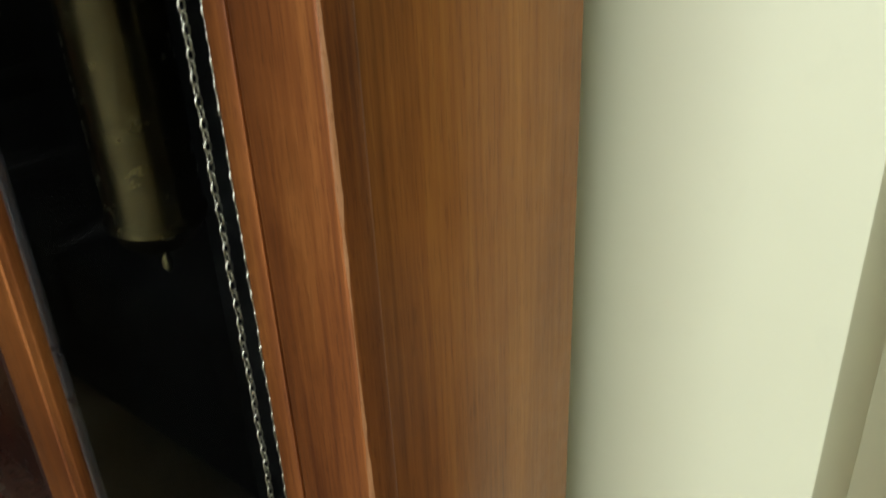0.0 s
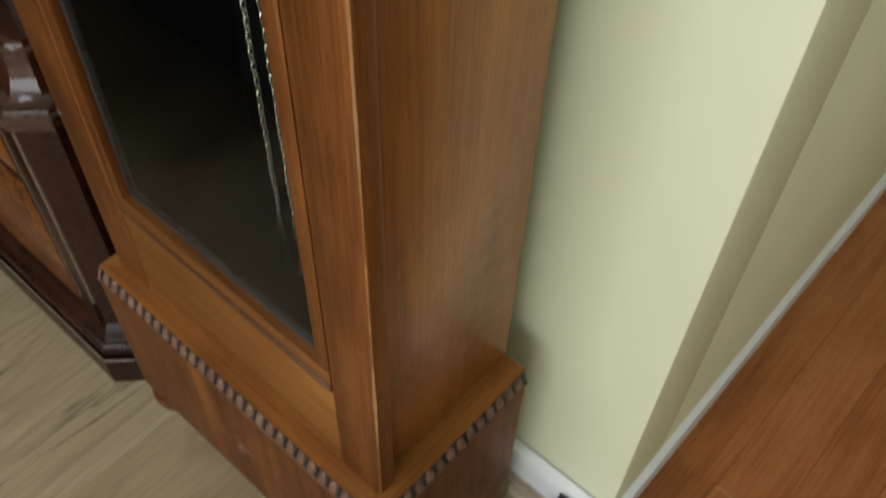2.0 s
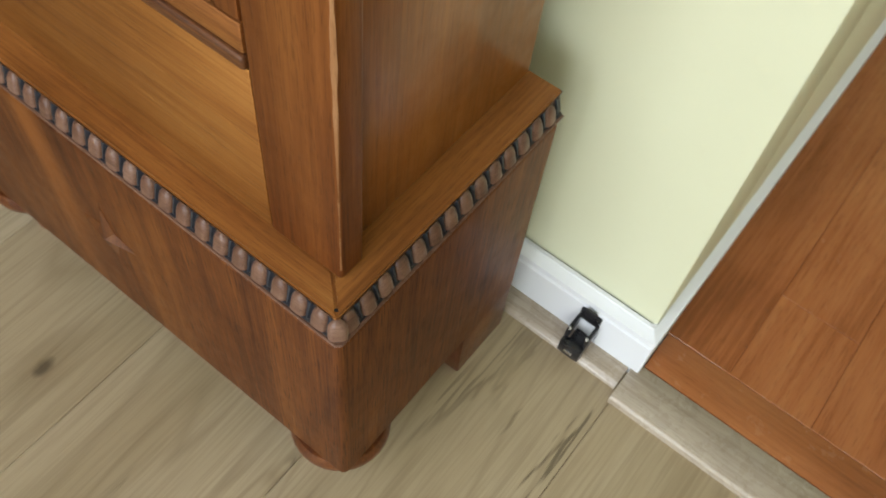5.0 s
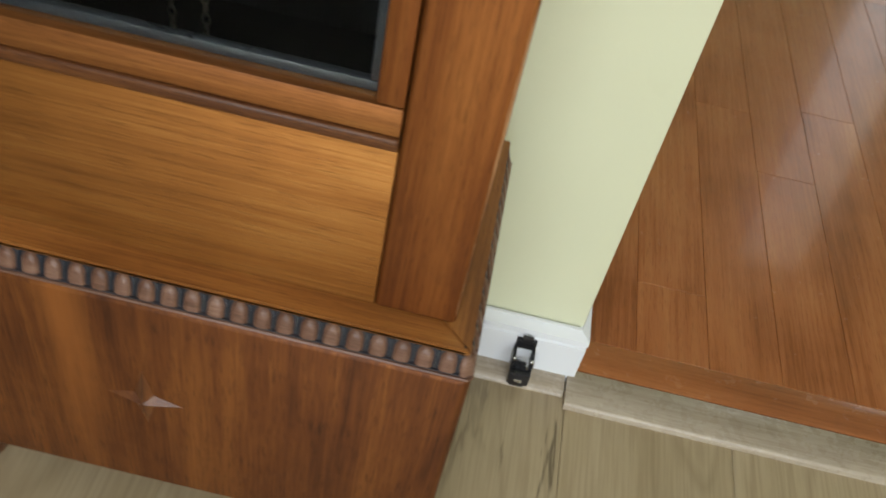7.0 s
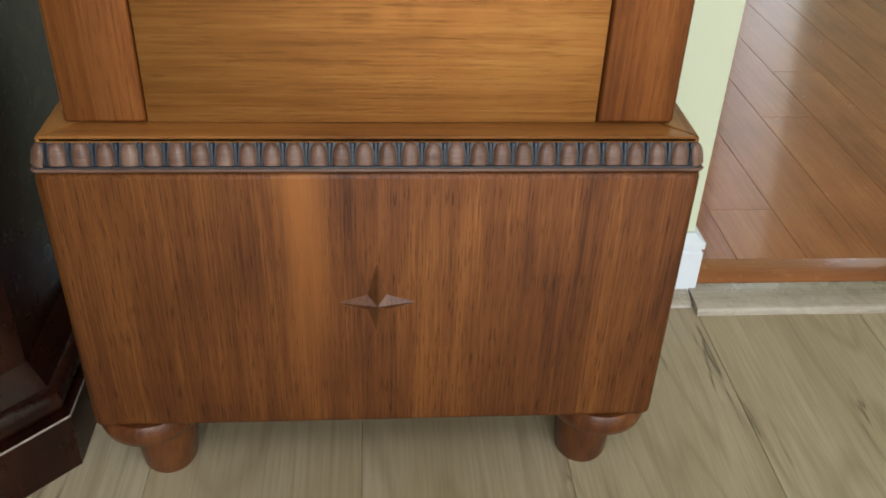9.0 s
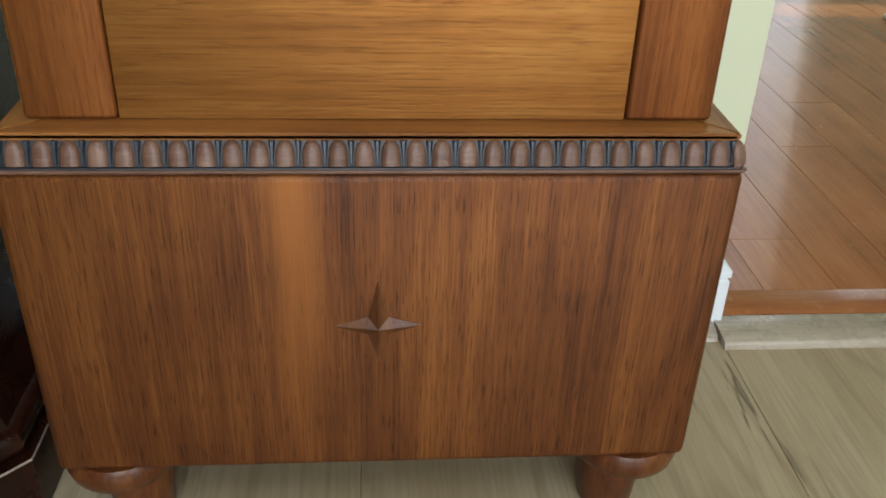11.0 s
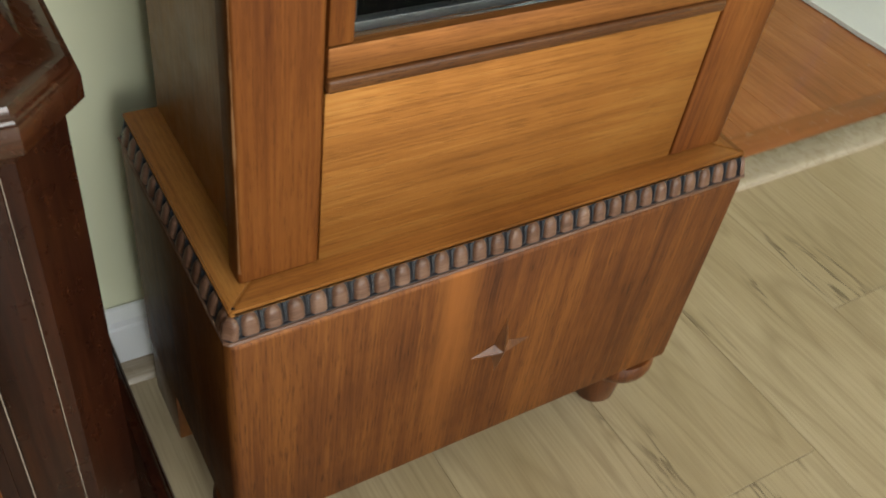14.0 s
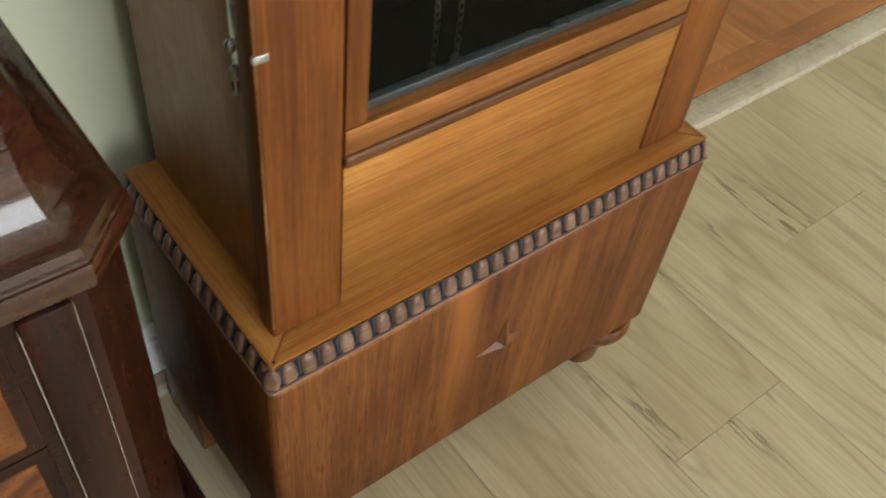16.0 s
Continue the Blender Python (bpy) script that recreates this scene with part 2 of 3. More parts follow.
def laminate(name, tan, pale, dark):
    """Pale oak print: cathedral figure, broken dark splits along the grain, and knots, different on every plank."""
    n = Nodes(name)
    v = n.coords(True)
    info = n.add("ObjectInfo")
    cloud = n.noise(n.mapped(v, (1, 0.3, 1)), 6.0, 3, 0.6)
    tone = n.math("MULTIPLY_ADD", info.outputs["Random"], 0.45, n.math("MULTIPLY_ADD", cloud, 1.5, -0.5))
    colour = n.mix(n.ramp(tone, [(0.1, (0, 0, 0)), (0.9, (1, 1, 1))]), tan, pale)
    field = n.noise(n.mapped(v, (1, 0.13, 1)), 5.5, 2, 0.5)
    lines = n.math("PINGPONG", n.math("MULTIPLY", field, 15.0), 0.5)
    colour = n.mix(n.math("MULTIPLY", n.ramp(lines, [(0.0, (1, 1, 1)), (0.16, (0, 0, 0))]), 0.30), colour, dark)
    fibre = n.noise(n.mapped(v, (1, 0.03, 1)), 330.0, 3, 0.1, 0.6)
    colour = n.mix(n.math("MULTIPLY", n.ramp(fibre, [(0.36, (1, 1, 1)), (0.58, (0, 0, 0))]), 0.28), colour, dark)
    split = n.math("ABSOLUTE", n.math("SUBTRACT", n.noise(n.mapped(v, (1, 0.09, 1)), 13.0, 5, 0.4, 0.6), 0.5))
    thin = n.ramp(split, [(0.004, (1, 1, 1)), (0.016, (0, 0, 0))])
    where = n.ramp(n.noise(n.mapped(v, (1, 0.35, 1)), 9.0, 3), [(0.54, (0, 0, 0)), (0.64, (1, 1, 1))])
    crack = n.math("MULTIPLY", thin, where)
    colour = n.mix(n.math("MULTIPLY", crack, 0.75), colour, tuple(c * 0.35 for c in dark))
    cells = n.add("TexVoronoi", Scale=4.2, Randomness=1.0)
    warp = n.noise(v, 30.0, 3)
    n.link(n.mapped(v, (1, 0.45, 1)), cells.inputs["Vector"])
    near = n.math("MULTIPLY_ADD", warp, 0.06, cells.outputs["Distance"])
    halo = n.ramp(near, [(0.05, (1, 1, 1)), (0.15, (0, 0, 0))])
    colour = n.mix(n.math("MULTIPLY", halo, 0.45), colour, dark)
    eye = n.ramp(near, [(0.045, (1, 1, 1)), (0.065, (0, 0, 0))])
    colour = n.mix(n.math("MULTIPLY", eye, 0.8), colour, tuple(c * 0.35 for c in dark))
    n.bump(n.math("SUBTRACT", n.math("MULTIPLY", fibre, 0.5), crack), 0.25)
    return n.done(colour, n.math("MULTIPLY_ADD", fibre, 0.16, 0.34), 0, 0.08, 0.3)


LAMINATE = laminate("laminate_oak", (0.345, 0.264, 0.150), (0.51, 0.420, 0.280), (0.185, 0.128, 0.064))
STRIP_WOOD = wood("reducer_oak", (0.27, 0.215, 0.155), (0.41, 0.345, 0.262), (0.50, 0.44, 0.35), "x", 30, 12, 0.2, 0.1, rough=0.28, coat=0.3, spec=0.5)
HARDWOOD = wood("red_oak", (0.245, 0.078, 0.021), (0.375, 0.130, 0.040), (0.46, 0.185, 0.064), "y", 22, 14, 0.25, 0.12, rough=0.22, coat=0.32,
                coat_rough=0.07, bump=0.06, vary=True, blotch=0.6, spec=0.3)
HARD_EDGE = wood("red_oak_header", (0.235, 0.075, 0.020), (0.36, 0.124, 0.037), (0.45, 0.175, 0.058), "x", 26, 14, 0.25, 0.12, rough=0.24, coat=0.5, coat_rough=0.08, spec=0.4)
WALL = paint("pale_green_wall", (0.735, 0.757, 0.545), 0.5)
CEILING = paint("white_ceiling", (0.80, 0.80, 0.77), 0.8)
TRIM = paint("white_trim", (0.78, 0.81, 0.84), 0.35, 0.06, 120, 0.03)
BLACK_PLASTIC = plain("black_plastic", (0.012, 0.012, 0.014), 0.3, 0, 80, 0.3)
STEEL = plain("steel", (0.55, 0.55, 0.54), 0.25, 1.0, 90, 0.2)
# Brass whose colour is darkened to carry the dimness behind the glass.
DIM_BRASS = plain("brass", (0.065, 0.056, 0.027), 0.25, 1.0, 50, 0.25)
CHAIN_METAL = plain("chain_metal", (0.36, 0.33, 0.27), 0.3, 1.0, 200, 0.3)
CABINET_BLACK = plain("black_stained_wood", (0.010, 0.008, 0.007), 0.5, 0, 40, 0.3)
LEATHER = plain("black_leather", (0.011, 0.011, 0.012), 0.45, 0, 120, 0.3, 0.3)
JOINT = plain("joint_dark", (0.045, 0.035, 0.025), 0.8)
RUG = plain("white_rug_pile", (0.72, 0.76, 0.80), 0.85, 0, 400, 0.08, 0.4)
GRAVEL = plain("pale_paving", (0.55, 0.53, 0.48), 0.8, 0, 12, 0.2, 0.2)


def glass_material():
    n = Nodes("clear_glass")
    n.bsdf.inputs["Transmission Weight"].default_value = 1.0
    n.bsdf.inputs["IOR"].default_value = 1.10
    return n.done((0.92, 0.96, 0.94), 0.0)


GLASS = glass_material()


# ---------- builders ----------
def mesh_of(name, bm, material, smooth=0.6):
    me = bpy.data.meshes.new(name)
    bmesh.ops.recalc_face_normals(bm, faces=bm.faces)
    bm.to_mesh(me)
    bm.free()
    me.materials.append(material)
    if smooth:
        for p in me.polygons:
            p.use_smooth = True
        me.set_sharp_from_angle(angle=smooth)
    return me


def part(name, bm, material, parent=None, label="", smooth=0.6):
    ob = new(name, mesh_of(name, bm, material, smooth))
    ob.parent = parent
    if label:
        ob["label"] = label
    return ob


def box_bm(x0, x1, y0, y1, z0, z1, bevel=0.0015, segments=2):
    bm = bmesh.new()
    bmesh.ops.create_cube(bm, size=1.0)
    for v in bm.verts:
        v.co = Vector(((x0 + x1) / 2 + v.co.x * (x1 - x0), (y0 + y1) / 2 + v.co.y * (y1 - y0), (z0 + z1) / 2 + v.co.z * (z1 - z0)))
    if bevel:
        bmesh.ops.bevel(bm, geom=bm.edges[:], offset=bevel, segments=segments, profile=0.5, affect="EDGES")
    return bm


def turned_bm(profile, at=(0, 0, 0), steps=32):
    """A turned piece from (radius, height) pairs."""
    bm = bmesh.new()
    rings = []
    for r, z in profile:
        rings.append([bm.verts.new((at[0] + r * math.cos(2 * math.pi * i / steps), at[1] + r * math.sin(2 * math.pi * i / steps), at[2] + z)) for i in range(steps)])
    for a, b in zip(rings, rings[1:]):
        for i in range(steps):
            bm.faces.new((a[i], a[(i + 1) % steps], b[(i + 1) % steps], b[i]))
    bm.faces.new(rings[0])
    bm.faces.new(rings[-1])
    return bm


def sweep_bm(path_at, profile, close_top=False):
    """A moulding: path_at(offset) gives the plan points for a profile point's offset; profile holds (offset, height)."""
    bm = bmesh.new()
    rows = [[bm.verts.new((x, y, z)) for x, y in path_at(o)] for o, z in profile]
    for a, b in zip(rows, rows[1:]):
        for i in range(len(a) - 1):
            bm.faces.new((a[i], a[i + 1], b[i + 1], b[i]))
    if close_top:
        bm.faces.new(rows[-1])
    return bm


def thing(name, label, category, at=(0, 0, 0), group="", kind=""):
    ob = new(name)
    ob.empty_display_size = 0.05
    ob.location = at
    return tagged(ob, label, category, group, kind)


def setting(name, bm, material, label, category):
    return tagged(part(name, bm, material), label, category, kind="structure")


# ---------- the two rooms ----------
WALL_Y, CORNER_X, BOARD_Y = 0.280, 0.354, 0.266
HIGH = 2.5
setting("wall_north", box_bm(-4.5, CORNER_X, WALL_Y, WALL_Y + 0.12, 0, HIGH, 0.003), WALL, "pale yellow-green painted wall behind the clocks", "wall")
setting("wall_hall", box_bm(CORNER_X - 0.12, CORNER_X, WALL_Y + 0.12, 2.9, 0, HIGH, 0.002), WALL, "pale yellow-green painted hall wall behind the corner", "wall")
setting("wall_west", box_bm(-4.62, -4.5, -3.3, WALL_Y + 0.12, 0, HIGH, 0), WALL, "pale yellow-green painted side wall", "wall")


def holed_wall(name, fixed, thick, a0, a1, hole, label, axis):
    """A wall with one opening through it: hole is (from, to, sill, head)."""
    h0, h1, sill, head = hole
    bm = bmesh.new()
    for b0, b1, z0, z1 in ((a0, h0, 0, HIGH), (h1, a1, 0, HIGH), (h0, h1, 0, sill), (h0, h1, head, HIGH)):
        if b1 - b0 < 1e-4 or z1 - z0 < 1e-4:
            continue
        piece = box_bm(b0, b1, fixed, fixed + thick, z0, z1, 0) if axis == "x" else box_bm(fixed, fixed + thick, b0, b1, z0, z1, 0)
        me = bpy.data.meshes.new("piece")
        piece.to_mesh(me)
        piece.free()
        bm.from_mesh(me)
        bpy.data.meshes.remove(me)
    return setting(name, bm, WALL, label, "wall")


holed_wall("wall_south", -3.3, 0.12, 0.7, 2.6, (0.95, 2.15, 0.2, 2.15), "pale painted wall with a tall window opening", "x")
holed_wall("wall_south_west", -3.3, 0.12, -4.5, 0.6995, (-0.75, 0.55, 0.2, 2.15), "pale painted wall with a second tall window opening", "x")
setting("wall_east", box_bm(2.6, 2.72, -3.3, 0.30, 0, HIGH, 0), WALL, "pale yellow-green painted wall across the room", "wall")
# Unseen wall; its slit is added so the sun falls as a thin strip.
holed_wall("wall_hall_east", 2.6, 0.12, 0.3005, 2.9, (1.42, 1.52, 0.02, 2.05), "unseen pale hall wall, its narrow slit added to shape a sun strip", "y")
holed_wall("wall_far", 2.9, 0.12, CORNER_X - 0.12, 2.6, (1.47, 1.73, 0.08, 2.05), "pale painted hall end wall with a narrow glazed opening", "x")
bm = bmesh.new()
SKY_X0, SKY_X1, SKY_Y0, SKY_Y1 = -0.75, 0.55, -2.10, -1.20
for x0, x1, y0, y1 in ((-4.62, SKY_X0, -3.3, 3.02), (SKY_X1, 2.72, -3.3, 3.02), (SKY_X0, SKY_X1, -3.3, SKY_Y0), (SKY_X0, SKY_X1, SKY_Y1, 3.02)):
    piece = box_bm(x0, x1, y0, y1, HIGH, HIGH + 0.12, 0)
    me = bpy.data.meshes.new("piece")
    piece.to_mesh(me)
    piece.free()
    bm.from_mesh(me)
    bpy.data.meshes.remove(me)
setting("ceiling", bm, CEILING, "plain white ceiling with a roof light", "ceiling")
setting("floor", box_bm(-4.62, 2.72, -3.3, 0.279, -0.06, -0.0035, 0), JOINT, "dark bed under the laminate planks", "floor")
setting("floor_hall", box_bm(CORNER_X - 0.12, 2.72, 0.296, 3.02, -0.05, 0.0082, 0), JOINT, "dark bed under the hardwood planks", "floor")
setting("ground", box_bm(-40, 40, -40, 40, -0.30, -0.12, 0), GRAVEL, "pale paving outside the windows", "ground")

# skirting boards with a moulded top
BOARD = [(0.0, 0.0), (0.0, 0.058), (-0.002, 0.060), (-0.002, 0.0625), (0.0005, 0.064), (0.0005, 0.071), (-0.003, 0.074), (-0.0075, 0.0765), (-0.009, 0.0785), (-0.0125, 0.079)]


def board_path(o):
    y, x = BOARD_Y - o, CORNER_X + 0.009 + o
    return [(-4.5, y), (x - 0.001, y), (x, y + 0.001), (x, 0.93)]


setting("baseboard", sweep_bm(board_path, BOARD), TRIM, "white painted baseboard with a moulded top edge", "baseboard")


def board_path_far(o):
    x = CORNER_X + 0.0105 + o
    return [(x - 0.009, 0.9305), (x, 0.9305), (x, 2.9)]


setting("baseboard_hall", sweep_bm(board_path_far, [(o, z * 0.97) for o, z in BOARD]), TRIM, "white painted baseboard joined further down the hall", "baseboard")

# reducer strip between the floors, and the quarter round along the wall
STRIP = [(0.0, -0.003), (0.0006, 0.005), (0.002, 0.0078), (0.005, 0.0095), (0.025, 0.0106), (0.046, 0.0112), (0.048, 0.0100), (0.048, -0.003)]
bm = bmesh.new()
for x in (CORNER_X + 0.001, 2.6):
    ring = [bm.verts.new((x, 0.228 + o, z)) for o, z in STRIP]
    bm.faces.new(ring)
bm.verts.ensure_lookup_table()
k = len(STRIP)
for i in range(k):
    bm.faces.new((bm.verts[i], bm.verts[(i + 1) % k], bm.verts[k + (i + 1) % k], bm.verts[k + i]))
setting("trim_reducer", bm, STRIP_WOOD, "greyish oak reducer strip between laminate and hardwood", "trim")
bm = bmesh.new()
rows = []
for x in (-4.5, CORNER_X - 0.001):
    rows.append([bm.verts.new((x, BOARD_Y + 0.0005 - 0.024 * math.sin(a), 0.010 * math.cos(a))) for a in [math.pi / 2 * i / 6 for i in range(7)]])
    bm.faces.new(rows[-1] + [bm.verts.new((x, BOARD_Y + 0.0005, 0))])
for i in range(6):
    bm.faces.new((rows[0][i], rows[0][i + 1], rows[1][i + 1], rows[1][i]))
setting("trim_quarter_round", bm, STRIP_WOOD, "beige oak quarter round along the baseboard", "trim")


# ---------- the pale clock ----------
clock = thing("longcase_clock", "tall brown oak longcase clock with a carved base and glazed door", "clock")
HALF, DEEP = 0.230, 0.232
base = part("base_box", box_bm(-HALF, HALF, 0, DEEP, 0.073, 0.3105, 0.007, 4), BASE_VENEER, clock, "red-brown veneered box with vertical grain")


def round_base(o):
    """Plan of the moulding round the base, three sides."""
    x, y = HALF + o, -o
    c = 0.003
    return [(-x, DEEP), (-x, y + c), (-x + c, y), (x - c, y), (x, y + c), (x, DEEP)]


# The moulding's body is near-black, so it stays dark between the eggs.
moulding = part("carved_moulding", sweep_bm(round_base, [(-0.004, 0.3095), (-0.001, 0.3100), (-0.001, 0.3118), (-0.0015, 0.3132), (-0.0028, 0.3136), (-0.0040, 0.3200), (-0.0075, 0.3300), (-0.0055, 0.3306), (-0.0055, 0.3325), (-0.009, 0.3330)]), RECESS, clock, "near-black carved egg moulding")
lip = part("lip", sweep_bm(round_base, [(-0.0015, 0.3096), (0.0003, 0.3102), (0.0006, 0.3112), (0.0, 0.3122), (-0.003, 0.3125)]), EGG_WOOD, moulding, "pale worn wooden lip")


def egg_mesh():
    """A bullet-shaped egg, rounded at its top and cut flat below, bulging towards -y."""
    bm = bmesh.new()
    outline = []
    for i in range(13):
        a = math.pi * i / 12
        outline.append((0.0060 * math.cos(a), 0.0070 + 0.0092 * math.sin(a) ** 0.9))
    outline = [(0.0060, 0.0003)] + outline + [(-0.0060, 0.0003)]
    rings = []
    for k, (grow, out) in enumerate(((1.0, 0.0), (0.95, 0.0014), (0.74, 0.0030), (0.40, 0.0036))):
        rings.append([bm.verts.new((x * grow, -out, 0.006 + (z - 0.006) * (grow if z > 0.006 else 1.0))) for x, z in outline])
    for a, b in zip(rings, rings[1:]):
        for i in range(len(a) - 1):
            bm.faces.new((a[i], a[i + 1], b[i + 1], b[i]))
        bm.faces.new((a[-1], a[0], b[0], b[-1]))
    bm.faces.new(rings[-1])
    return mesh_of("egg", bm, EGG_WOOD, 1.2)


def dart_mesh():
    bm = bmesh.new()
    pts = [(-0.0016, 0.016), (0.0016, 0.016), (0.0007, 0.002), (-0.0007, 0.002)]
    low = [bm.verts.new((x * 1.5, 0.0, z)) for x, z in pts]
    top = [bm.verts.new((x * 0.5, -0.0024, z - 0.0006)) for x, z in pts]
    for i in range(4):
        bm.faces.new((low[i], low[(i + 1) % 4], top[(i + 1) % 4], top[i]))
    bm.faces.new(top)
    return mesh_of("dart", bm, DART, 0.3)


EGG, DARTS = egg_mesh(), dart_mesh()
PITCH = 0.0157


def carve(kind, mesh, m):
    ob = new(kind, mesh)
    ob.parent = moulding
    ob.matrix_basis = m


LEAN_IN = -14
for i in range(28):
    x = (i - 13.5) * PITCH
    carve("egg", EGG, pose(x + random.uniform(-0.0003, 0.0003), 0.0034, 0.3137, LEAN_IN, 0, random.uniform(-1.5, 1.5)))
    carve("dart", DARTS, pose(x + PITCH / 2, 0.0036, 0.3137, LEAN_IN))
carve("dart", DARTS, pose(-14 * PITCH, 0.0036, 0.3137, LEAN_IN))
for side in (-1, 1):
    for i in range(14):
        y = 0.0145 + i * PITCH
        turn = 90 * side
        carve("egg", EGG, pose(side * (HALF - 0.0033), y, 0.3137) @ pose(0, 0, 0, 0, 0, turn) @ pose(0, 0, 0, LEAN_IN, 0, random.uniform(-1.5, 1.5)))
        carve("dart", DARTS, pose(side * (HALF - 0.0036), y + PITCH / 2, 0.3137) @ pose(0, 0, 0, 0, 0, turn) @ pose(0, 0, 0, LEAN_IN))
    carve("egg", EGG, pose(side * (HALF - 0.0045), 0.0045, 0.3135) @ pose(0, 0, 0, 0, 0, 45 * side) @ pose(0, 0, 0, LEAN_IN))

# top boards of the base, mitred at the front corners
TOP_Z = 0.334
for side in (-1, 1):
    bm = bmesh.new()
    low, high = [], []
    o, i0 = HALF - 0.0055, 0.193
    plan = [(side * o, 0.0055), (side * o, DEEP), (side * i0, DEEP), (side * i0, 0.0355)]
    for x, y in plan:
        low.append(bm.verts.new((x, y, 0.329)))
        high.append(bm.verts.new((x, y, TOP_Z)))
    bm.faces.new(low), bm.faces.new(high)
    for i in range(4):
        bm.faces.new((low[i], low[(i + 1) % 4], high[(i + 1) % 4], high[i]))
    bmesh.ops.bevel(bm, geom=bm.edges[:], offset=0.0012, segments=2, affect="EDGES")
    part("top_board", bm, TOP_WOOD_Y, clock)
bm = bmesh.new()
low, high = [], []
for x, y in ((-o, 0.0055), (o, 0.0055), (i0, 0.0355), (-i0, 0.0355)):
    low.append(bm.verts.new((x, y, 0.329)))
    high.append(bm.verts.new((x, y, TOP_Z)))
bm.faces.new(low), bm.faces.new(high)
for i in range(4):
    bm.faces.new((low[i], low[(i + 1) % 4], high[(i + 1) % 4], high[i]))
bmesh.ops.bevel(bm, geom=bm.edges[:], offset=0.0012, segments=2, affect="EDGES")
part("top_board", bm, TOP_WOOD_X, clock)

# four-pointed carved star on the base front: ridges run from a raised middle to the points
def star_bm(cx, cz, points, inner, rise):
    bm = bmesh.new()

    def at(u, w, out):
        return bm.verts.new((cx + u, -out, cz + w))

    rim, floor_rim = [], []
    for k, length in enumerate(points):
        for angle, reach in ((90 * k, length), (90 * k + 45, inner)):
            u, w = reach * math.cos(radians(angle)), reach * math.sin(radians(angle))
            rim.append(at(u, w, 0.0004))
            floor_rim.append(at(u, w, -0.001))
    top = at(0, 0, rise)
    for k in range(8):
        n = (k + 1) % 8
        bm.faces.new((rim[k], rim[n], top))
        bm.faces.new((floor_rim[k], floor_rim[n], rim[n], rim[k]))
    return bm


part("star_ornament", star_bm(0.0, 0.1985, (0.029, 0.036, 0.029, 0.030), 0.0098, 0.0062), STAR_WOOD, clock, "small carved four-pointed star", smooth=0)

# feet
for side in (-1, 1):
    foot = part("foot", turned_bm([(0.0205, 0.0), (0.0225, 0.004), (0.0248, 0.030), (0.0258, 0.046), (0.0262, 0.0530)], (side * 0.185, 0.0385, 0)), FOOT_WOOD, clock, "turned bun foot")
    part("collar", turned_bm([(0.0260, 0.0495), (0.0350, 0.0505), (0.0400, 0.055), (0.0420, 0.062), (0.0415, 0.069), (0.0385, 0.0742)], (side * 0.1935, 0.0365, 0)), FOOT_WOOD, foot)
    part("back_foot", box_bm(side * 0.2285 - (0.022 if side > 0 else 0), side * 0.2285 + (0.022 if side < 0 else 0), 0.160, 0.231, 0.0, 0.0745, 0.002), FOOT_WOOD, clock)

# waist: carcase, face frame, lower panel
W0, W1 = TOP_Z, 1.56
CASE, FACE, FRAME_Y = 0.1980, 0.2105, 0.025
for side in (-1, 1):
    x0, x1 = sorted((side * CASE, side * (CASE - 0.014)))
    part("side_panel", box_bm(x0, x1, 0.0395, 0.230, W0, W1, 0.0012), SIDE_VENEER, clock, "brown veneered case side")
    x0, x1 = sorted((side * FACE, side * 0.1555))
    part("stile", box_bm(x0, x1, FRAME_Y, 0.045, W0 + 0.0003, W1, 0.0032, 3), STILE_WOOD, clock, "red-brown upright of the face frame")
# Added inner linings that hide the brown sides and hold the case's shade.
for side in (-1, 1):
    x0, x1 = sorted((side * 0.1838, side * 0.1800))
    part("case_lining", box_bm(x0, x1, 0.046, 0.2175, 0.4125, W1, 0), INNER_SHADE, clock, "black lining added to keep the case interior dark")
# Pale strips of uneven width: the highlight on the frame's edges put into colour.
EDGE_GLINT = wood("edge_glint_wood", (0.22, 0.090, 0.030), (0.34, 0.16, 0.065), (0.46, 0.26, 0.13), "z", 60, 10, 0.3, 0.2, rough=0.3, coat=0.2)
for side in (-1, 1):
    bm = bmesh.new()
    last = None
    for i in range(150):
        z = W0 + 0.01 + i * 0.0075
        w = max(0.0002, 0.0008 + 0.0014 * noise.noise((side * 3.1, 0.0, z * 9.0)) + 0.0008 * noise.noise((side * 5.0, 2.0, z * 60.0)))
        a = math.radians(45)
        row = []
        for k in (-1, 0, 1):
            t = a + k * w / 0.0034
            row.append(bm.verts.new((side * (FACE - 0.0032 + 0.00335 * math.sin(t)), FRAME_Y + 0.0032 - 0.00335 * math.cos(t), z)))
        if last:
            for k in (0, 1):
                bm.faces.new((last[k], last[k + 1], row[k + 1], row[k]))
        last = row
    part("worn_edge", bm, EDGE_GLINT, clock, "pale strip for the highlight along the frame's rubbed edge")
part("back_panel", box_bm(-0.1835, 0.1835, 0.218, 0.228, W0, W1, 0), INNER_SHADE, clock)
part("lower_panel", box_bm(-0.1550, 0.1550, FRAME_Y + 0.0015, 0.044, W0 + 0.0003, 0.4660, 0.0012), PANEL_WOOD, clock, "golden-brown panel with horizontal grain")
part("case_floor", box_bm(-0.1835, 0.1835, 0.0445, 0.218, 0.40, 0.412, 0), INNER_SHADE, clock)
part("ledge", box_bm(-0.1548, 0.1548, FRAME_Y - 0.0012, 0.043, 0.4665, 0.4755, 0.0022, 3), DARK_RAIL, clock, "dark narrow ledge under the door")
